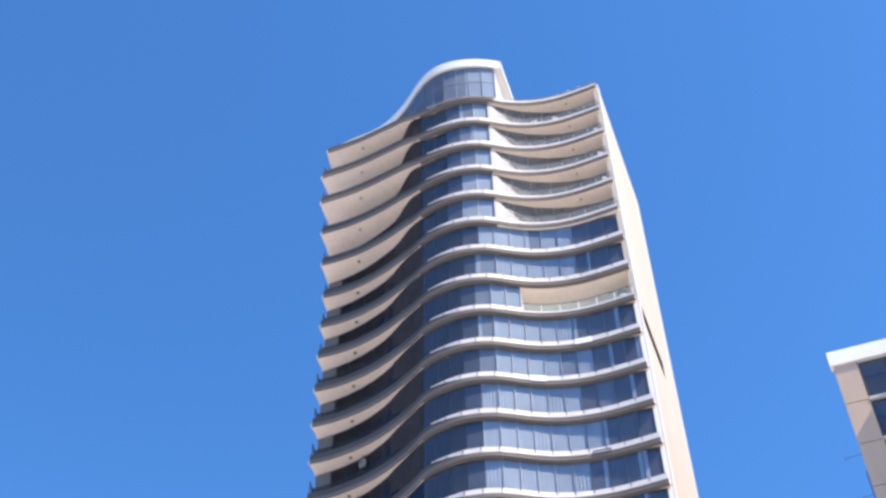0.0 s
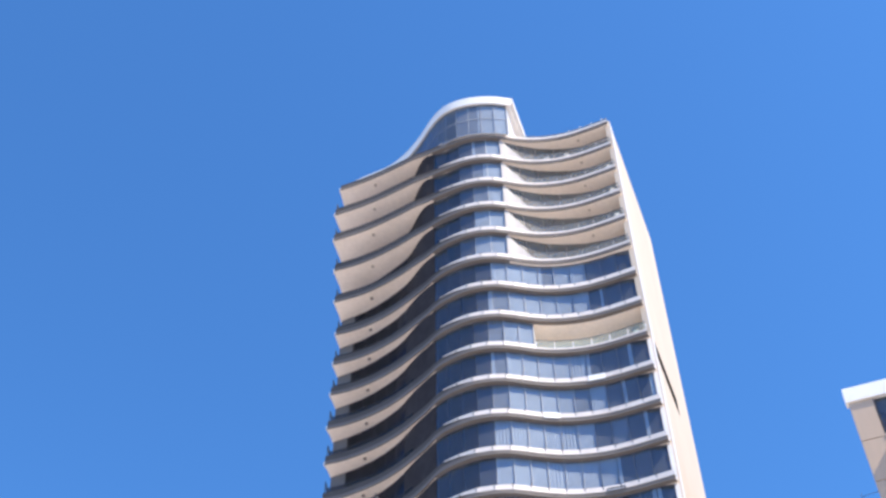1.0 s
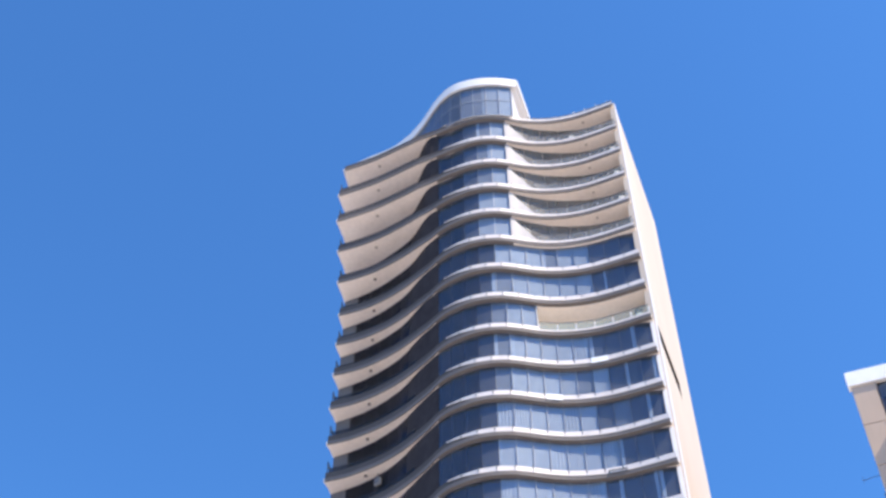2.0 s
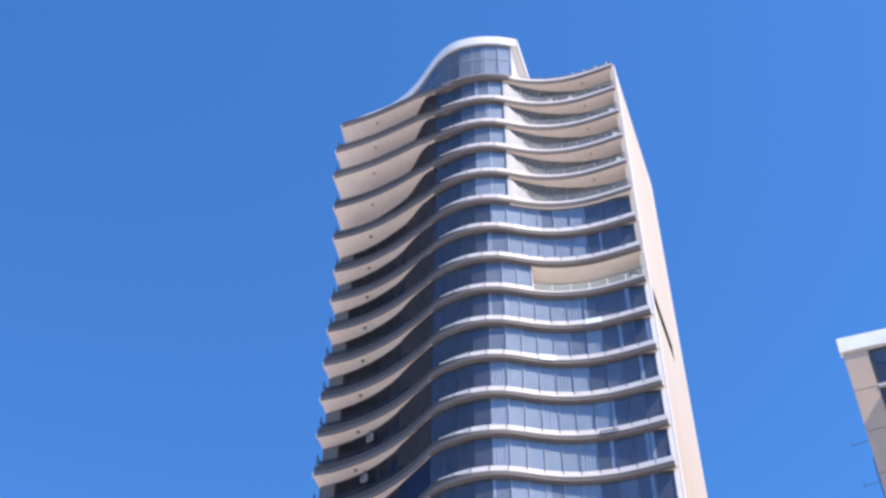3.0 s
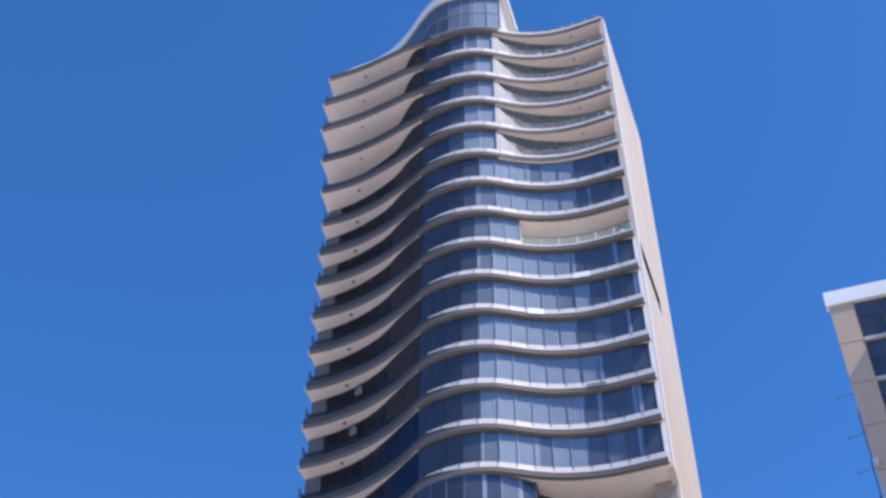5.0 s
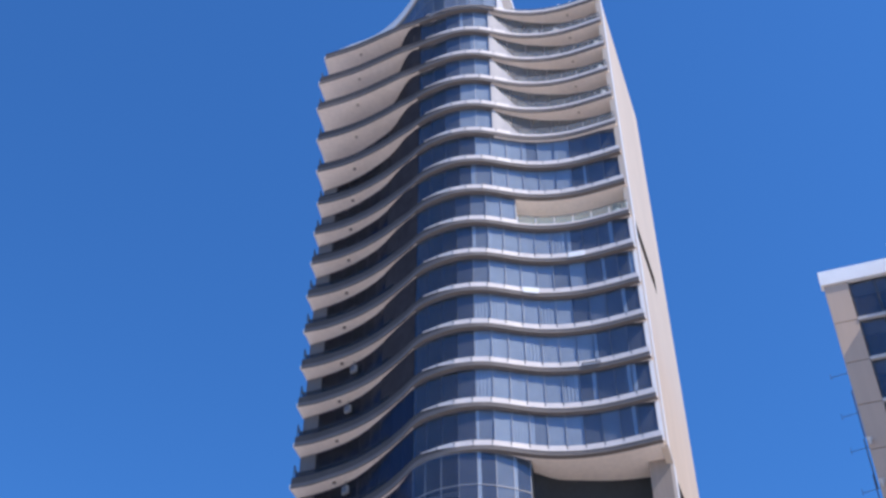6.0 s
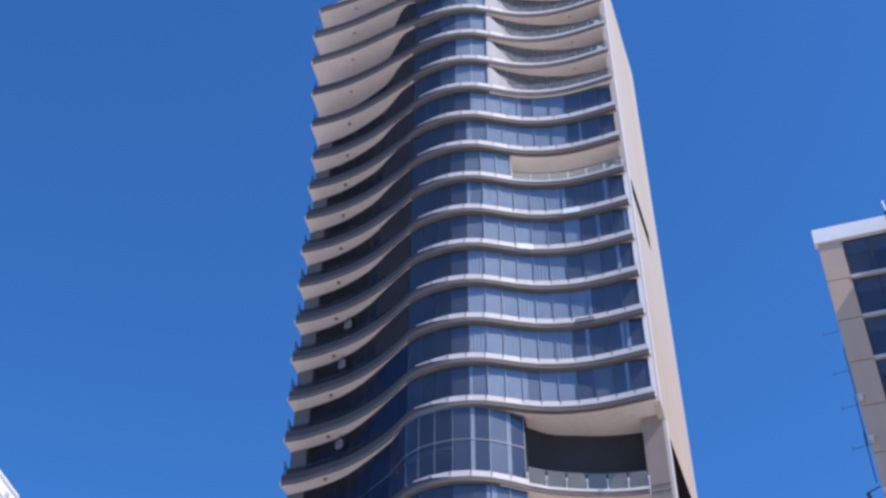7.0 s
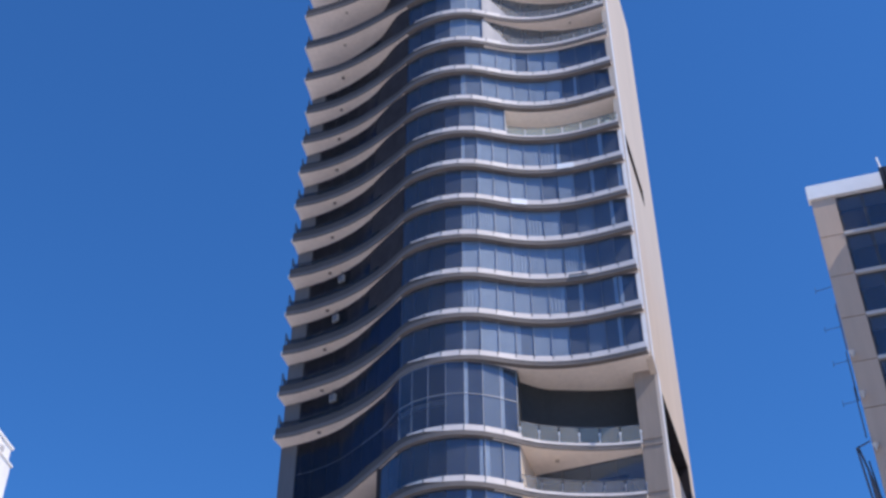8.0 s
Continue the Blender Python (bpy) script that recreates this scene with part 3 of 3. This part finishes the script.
trim(0.55, 0.55, 61.1, 62.75)
trim(0.55, 0.3, 62.75, 68)
trim(0.3, 0.2, 68, 87.4)
bm = bmesh.new()
a, b = side(1.2) - SIDE_N * 0.9, side(8.4) - SIDE_N * 0.9
beam(bm, a, b, 0.1, 61.0, 63.0)
for s0, s1, z0, z1 in ((1.41, 7.99, 62.65, 62.74), (7.9, 7.99, 61.11, 62.64)):
    beam(bm, side(s0) + SIDE_N * 0.01, side(s1) + SIDE_N * 0.01, 0.85, z0, z1, 0.0)
part("slot_lining", bm, M_DARKWALL, tower, "dark lined wall slot")
bm = bmesh.new()
beam(bm, side(4.2) - SIDE_N * 1.1, side(12.4) - SIDE_N * 1.1, 0.1, 38.3, 42.6)
for s0, s1, z0, z1 in ((2.95, 12.19, 42.3, 42.39), (12.1, 12.19, 38.21, 42.29)):
    beam(bm, side(s0) + SIDE_N * 0.01, side(s1) + SIDE_N * 0.01, 1.0, z0, z1, 0.0)
part("terrace_side_wall", bm, M_DARKWALL, tower, "dark lined terrace side opening")
bm = bmesh.new()
beam(bm, BACK_L, BACK_R, 0.3, 0, 87.3)
beam(bm, (-7.8, 70.9), BACK_L, 0.3, 0, 87.3)
part("rear_wall", bm, M_WALL, tower, "plain cream rear wall")

# crown: penthouse glass under a tall white roof band
CROWN_TOP, CROWN_LOW = 92.2, 91.2
CROWN = smooth([(-8.6, 69.0), (-6.8, 68.05), (-4.2, 66.65), (-2.67, 65.15), (-1.65, 63.7), (-0.65, 61.95), (0.1, 60.95), (0.82, 60.35),
                (2.0, 59.85), (3.2, 59.62), (4.7, 59.6), (6.2, 59.82)])
crown = curve(CROWN, -8.6, 6.2)
bm = bmesh.new()
prism(bm, crown + [Vector((7.6, 64.0)), Vector((9.0, 70)), BACK_L + Vector((0, 0))], CROWN_LOW + 0.1, CROWN_TOP - 0.1)
roof = part("crown_roof", bm, M_CROWN, tower, "white penthouse roof with a tall curved edge band")
bm = bmesh.new()
ribbon(bm, crown, 0.12, CROWN_LOW, CROWN_TOP, 0.08)
part("edge_band", bm, M_CROWN, roof)
bm = bmesh.new()
beam(bm, (6.22, CROWN(6.2) - 0.06), (7.62, 64.0), 0.14, CROWN_TOP - 0.75, CROWN_TOP, 1.0)
part("edge_band", bm, M_CROWN, roof)
bm = bmesh.new()
ribbon(bm, [Vector((5.85, 60.15)), Vector((6.95, 63.8)), Vector((8.4, 70))], 0.25, 87.0, CROWN_LOW + 0.1)
part("penthouse_wall", bm, M_FRESH, tower, "white penthouse end wall")
glazing(14, curve(lambda x: CROWN(x) + 0.18, -7.9, 5.75), 87.05, CROWN_LOW + 0.08, 1.12, 89.2, 0.5, frame_mat=M_SLIM)
balustrade(14, curve(lambda x: edge(x, 14) + 0.03, 7.0, 13.9), 87.03, 0.55, M_GREYBAR, M_CLEAR)
for x in (10.9, 11.8, 12.7, 13.55):
    bm = bmesh.new()
    y = edge(x, 14) + 0.12
    rod(bm, (x, y, 87.0), (x, y, 87.75), 0.022)
    rod(bm, (x, y, 87.75), (x, y, 87.85), 0.04)
    part("roof_post", bm, M_POST, tower, "small pale post on the roof edge")

# single odd panels and units on the facade
for k, x0, x1 in ((5, 9.75, 10.85), (4, 6.55, 7.6)):
    bm = bmesh.new()
    pa, pb = Vector((x0, edge(x0, k))), Vector((x1, edge(x1, k)))
    beam(bm, pa, pb, 0.05, z_top(k) - 0.34, z_top(k) + 0.1, 2.6)
    part("white_board", bm, M_BOARD, tower, "bright new white edge board")
k = 2
bm = bmesh.new()
pa, pb = Vector((9.95, edge(9.95, k) - 0.12)), Vector((11.0, edge(11.0, k) - 0.12))
for z in (-0.32, -0.12):
    rod(bm, (pa.x, pa.y, z_top(k) + z), (pb.x, pb.y, z_top(k) + z), 0.035)
for p in (pa, pb):
    rod(bm, (p.x, p.y, z_top(k) - 0.33), (p.x, p.y, z_top(k) - 0.11), 0.035)
part("edge_frame", bm, M_RAIL, tower, "small dark open frame on the slab edge")
for k, x in ((3, -4.6), (2, -4.85), (0, -4.7)):
    unit = tagged(new("air_conditioner"), "small pale air conditioner hung under a balcony ceiling", "air conditioner", "balcony air conditioners")
    unit.location = (x, pane_line(x, k) - 0.26, z_top(k + 1) - FASCIA - 1.02)
    bm = bmesh.new()
    box(bm, (0, 0, 0.28), (0.5, 0.22, 0.56), -0.7)
    bmesh.ops.bevel(bm, geom=bm.edges[:], offset=0.03, segments=2, affect="EDGES")
    part("casing", bm, M_UNIT, unit)
    bm = bmesh.new()
    box(bm, (-0.08, -0.11, 0.28), (0.34, 0.03, 0.36), -0.7)
    part("grille", bm, M_FRAME, unit)
    bm = bmesh.new()
    box(bm, (0, 0.05, 0.79), (0.06, 0.06, 0.46))
    part("hanger", bm, M_RAIL, unit)

# ---- the neighbouring block ----
block = tagged(new("apartment_block"), "beige apartment block with a white parapet and dark windows", "building")
BA = Vector((25.25, 57.7))
BU = Vector((3.75, -1.36)).normalized()
BN = Vector((BU.y, -BU.x))
B_TOP = 55.5


def on_block(s, o=0.0):
    return BA + BU * s + BN * o


def slabbed(name, mat, s0, s1, z0, z1, o=0.0, w=0.3, label="", parent=None):
    bm = bmesh.new()
    beam(bm, on_block(s0, o), on_block(s1, o), w, z0, z1, 0.0)
    return part(name, bm, mat, parent or block, label)


LEN = 22.0
slabbed("parapet", M_WHITE, -0.15, 4.4, B_TOP - 1.1, B_TOP, 0.18, 0.6, "white parapet band")
for i in range(5):
    z1 = B_TOP - 1.13 - 3.08 * i
    slabbed("pier_panel", M_BLOCK, 0, 1.42, z1 - 3.02, z1, 0.03, 0.4)
slabbed("pier_panel", M_BLOCK, 0, 1.42, 0, B_TOP - 1.13 - 15.4, 0.03, 0.4)
bm = bmesh.new()
prism(bm, [on_block(0.6, -1.6), on_block(LEN, -1.6), on_block(LEN, -12), on_block(1.6, -12)], 0, B_TOP - 0.6)
part("core", bm, M_INSIDE, block, "inner walls behind the windows, coloured dark for shade")
slabbed("roof_deck", M_GREY, 1.5, LEN, B_TOP - 1.12, B_TOP - 0.62, -0.2, 11.6, "grey roof deck")
roof_unit = slabbed("roof_unit", M_DARKWALL, 4.43, 5.17, B_TOP - 1.1, B_TOP + 0.38, 0.16, 1.2, "dark grey roof unit beside the parapet")
for s in (4.55, 4.8, 5.05):
    slabbed("fin", M_RAIL, s - 0.03, s + 0.03, B_TOP - 1.05, B_TOP + 0.3, 0.2, 0.04, parent=roof_unit)
bm = bmesh.new()
beam(bm, on_block(1.3, -12), on_block(0.16, -0.36), 0.3, 0, B_TOP - 0.02, 0.0)
part("end_wall", bm, M_BLOCK, block, "beige rendered end wall")
for i in range(6):
    z1 = B_TOP - 1.13 - 3.08 * i
    slabbed("sill_band", M_GREY, 1.44, 5.18, z1 - 3.15, z1 - 2.92, 0.1, 1.7, "pale grey sill band")
    s = 1.5
    while s < 4.6:
        w = 1.5
        win = slabbed("window", M_RAIL, s, s + 0.07, z1 - 2.9, z1 - 0.02, -0.12, 0.1, "dark framed window")
        for a, b, c, d in ((s + w - 0.07, s + w, z1 - 2.9, z1 - 0.02), (s + 0.08, s + w - 0.08, z1 - 2.9, z1 - 2.83), (s + 0.08, s + w - 0.08, z1 - 0.09, z1 - 0.02)):
            slabbed("window_frame", M_RAIL, a, b, c, d, -0.12, 0.1, parent=win)
        g = slabbed("pane", M_GLASS, s + 0.08, s + w - 0.08, z1 - 2.82, z1 - 0.1, -0.15, 0.015, parent=win)
        g.visible_shadow = False
        s += w + 0.02
bm = bmesh.new()
prism(bm, [on_block(5.2, 0.0), on_block(5.2, 6.0), on_block(LEN, 6.0), on_block(LEN, 0.0)], 0, B_TOP)
part("forward_wing", bm, M_BLOCK, block, "beige rendered forward wing")
# thin brackets and a hanging frame on the end wall
for z in (47.7, 44.8, 42.4, 39.7):
    bm = bmesh.new()
    a = on_block(0.02, -0.2)
    b = on_block(-1.0, -0.2)
    rod(bm, (a.x, a.y, z), (b.x, b.y, z - 0.12), 0.018)
    rod(bm, (b.x, b.y, z - 0.3), (b.x, b.y, z + 0.12), 0.014)
    part("bracket", bm, M_RAIL, block, "thin dark wall bracket")
bm = bmesh.new()
for s, z in ((-0.08, 46.4), (-0.16, 43.0), (-0.22, 40.6)):
    a = on_block(s, -0.2)
    rod(bm, (a.x, a.y, z), (a.x, a.y, z - 3.3), 0.035)
part("downpipe", bm, M_RAIL, block, "dark pipe on the end wall")
bm = bmesh.new()
q = [on_block(-0.85, -0.1), on_block(-0.1, -0.1)]
top, low = 36.7, 32.2
rod(bm, (q[0].x, q[0].y, top), (q[1].x, q[1].y, top + 0.3), 0.05)
rod(bm, (q[0].x, q[0].y, top), (q[0].x + 0.3, q[0].y, low), 0.06)
rod(bm, (q[0].x + 0.1, q[0].y, top), (q[1].x, q[1].y, low + 0.6), 0.06)
rod(bm, (q[0].x + 0.5, q[0].y, top - 0.8), (q[1].x, q[1].y, low - 0.4), 0.05)
hung = part("hanging_frame", bm, M_RAIL, block, "dark steel frame hung on the wall")
bm = bmesh.new()
lo, hi = [], []
for f, z in ((0.35, top - 1.5), (0.95, low + 0.9), (0.95, low - 1.5), (0.5, low - 0.9)):
    p = q[0].lerp(q[1], f)
    lo.append(bm.verts.new((p.x, p.y, z)))
    hi.append(bm.verts.new((p.x - BN.x * 0.04, p.y - BN.y * 0.04, z)))
bm.faces.new(lo)
bm.faces.new(hi[::-1])
for i in range(4):
    bm.faces.new((lo[i], hi[i], hi[i - 3], lo[i - 3]))
part("sheet_panel", bm, M_NET, hung, "dark grey sheet in the frame")
# Pale cones added for the small sunlit triangles along the pier's edge.
for z in (42.45, 39.7, 36.4):
    bm = bmesh.new()
    p = on_block(0.04, 0.29)
    bmesh.ops.create_cone(bm, cap_ends=True, segments=12, radius1=0.03, radius2=0.2, depth=0.42, matrix=Matrix.Translation((p.x + 0.1, p.y, z)))
    box(bm, (p.x + 0.1, p.y + 0.1, z + 0.1), (0.08, 0.2, 0.08), math.atan2(BU.y, BU.x))
    part("sunlit_wedge", bm, M_GREY, block, "small pale cone drawn for a sunlit triangle")
# rooftop mast and plant box at the parapet
mast = tagged(new("roof_mast"), "short white rooftop mast beside a grey plant box", "mast")
a = on_block(4.85, -0.3)
bm = bmesh.new()
rod(bm, (a.x - 0.2, a.y, B_TOP), (a.x - 0.35, a.y, B_TOP + 1.5), 0.07)
rod(bm, (a.x - 0.2, a.y, B_TOP + 0.35), (a.x + 1.3, a.y - 0.5, B_TOP + 0.35), 0.12)
part("pole", bm, M_WHITE, mast)
bm = bmesh.new()
box(bm, (a.x + 1.6, a.y - 1.0, B_TOP + 0.15), (2.6, 0.8, 0.4), math.atan2(BU.y, BU.x))
part("plant_box", bm, M_GREY, mast)

# ---- white building along the street ----
white = tagged(new("white_building"), "white rendered street building with a stepped cornice", "building")
ALONG = Vector((-math.sin(radians(9)), -math.cos(radians(9))))
for name, x, y, z0, z1 in (("wall", -15.04, 42.5, 0, 25.78), ("ledge", -14.97, 42.58, 25.78, 25.85), ("parapet", -15.14, 42.41, 25.85, 26.49),
                           ("coping", -15.06, 42.5, 26.49, 26.58)):
    bm = bmesh.new()
    corner = Vector((x, y))
    prism(bm, [corner + ALONG * 24, corner, Vector((-32, y + 2.6)), Vector((-36, 20))], z0, z1)
    part(name, bm, M_WHITE, white)
for d in (0.75, 3.6, 6.4):
    bm = bmesh.new()
    p = Vector((-15.14, 42.41)) + ALONG * d
    box(bm, (p.x, p.y, 26.12), (0.12, 0.32, 0.22), math.radians(-9))
    bmesh.ops.bevel(bm, geom=bm.edges[:], offset=0.03, segments=1, affect="EDGES")
    part("scupper", bm, M_GREY, white, "small grey roof drain outlet")

# ---- a small shrub on the open balcony ----
shrub = tagged(new("potted_shrub"), "small dark green shrub in a white pot on a balcony", "plant")
shrub.location = (13.35, 59.75, z_top(6) - FASCIA + 0.3)
bm = bmesh.new()
bmesh.ops.create_cone(bm, cap_ends=True, segments=14, radius1=0.16, radius2=0.24, depth=0.9, matrix=Matrix.Translation((0, 0, 0.45)))
part("pot", bm, M_WHITE, shrub)
bm = bmesh.new()
for i in range(90):
    v = Vector((random.gauss(0, 1), random.gauss(0, 1), random.gauss(0, 1))).normalized() * random.uniform(0.1, 0.3)
    c = Vector((0, 0, 1.15)) + v
    m = Matrix.Translation(c) @ Euler((random.uniform(0, 3), random.uniform(0, 3), random.uniform(0, 3))).to_matrix().to_4x4()
    bmesh.ops.create_cone(bm, cap_ends=True, segments=4, radius1=0.05, radius2=0.0, depth=0.14, matrix=m)
part("foliage", bm, M_LEAF, shrub)


# ---- furniture on the upper balconies ----
def balcony_chair():
    chair = tagged(new("balcony_chair"), "white slatted outdoor chair on an upper balcony", "chair", "upper balcony chairs")
    bm = bmesh.new()
    box(bm, (0, 0, 0.43), (0.5, 0.48, 0.05))
    bmesh.ops.bevel(bm, geom=bm.edges[:], offset=0.015, segments=1, affect="EDGES")
    part("seat", bm, M_WHITE, chair)
    for x in (-0.22, 0.22):
        for y, high in ((-0.21, 0.41), (0.21, 0.92)):
            bm = bmesh.new()
            box(bm, (x, y, high / 2), (0.045, 0.045, high))
            part("leg", bm, M_WHITE, chair)
    for z in (0.58, 0.7, 0.82):
        bm = bmesh.new()
        box(bm, (0, 0.215, z), (0.4, 0.025, 0.08))
        part("back_slat", bm, M_WHITE, chair)
    return chair


def planter():
    pot = tagged(new("planter"), "white tapered planter with a low dark shrub on a balcony", "planter", "balcony planters")
    bm = bmesh.new()
    bmesh.ops.create_cone(bm, cap_ends=True, segments=4, radius1=0.2, radius2=0.27, depth=0.85, matrix=Matrix.Translation((0, 0, 0.425)) @ Matrix.Rotation(0.785, 4, "Z"))
    part("pot", bm, M_WHITE, pot)
    bm = bmesh.new()
    for i in range(70):
        v = Vector((random.gauss(0, 1), random.gauss(0, 1), abs(random.gauss(0, 1)))).normalized() * random.uniform(0.05, 0.26)
        m = Matrix.Translation(Vector((0, 0, 0.9)) + v) @ Euler((random.uniform(0, 3), random.uniform(0, 3), random.uniform(0, 3))).to_matrix().to_4x4()
        bmesh.ops.create_cone(bm, cap_ends=True, segments=4, radius1=0.05, radius2=0.0, depth=0.14, matrix=m)
    part("foliage", bm, M_LEAF, pot)
    return pot


seats = [(x, edge(x, 13) + 0.42, z_top(13) - FASCIA + 0.3, turn) for x, turn in ((7.9, 20), (8.9, 160), (9.6, -15), (10.5, 190))]
first = balcony_chair()
first.matrix_basis = pose(*seats[0][:3], 0, 0, seats[0][3])
for x, y, z, turn in seats[1:]:
    copy_thing(first, pose(x, y, z, 0, 0, turn))
first = planter()
spots = [(13.45, edge(13.45, k) + 0.4, z_top(k) - FASCIA + 0.3) for k in (10, 11, 12)]
first.matrix_basis = pose(*spots[0])
for spot in spots[1:]:
    copy_thing(first, pose(*spot))
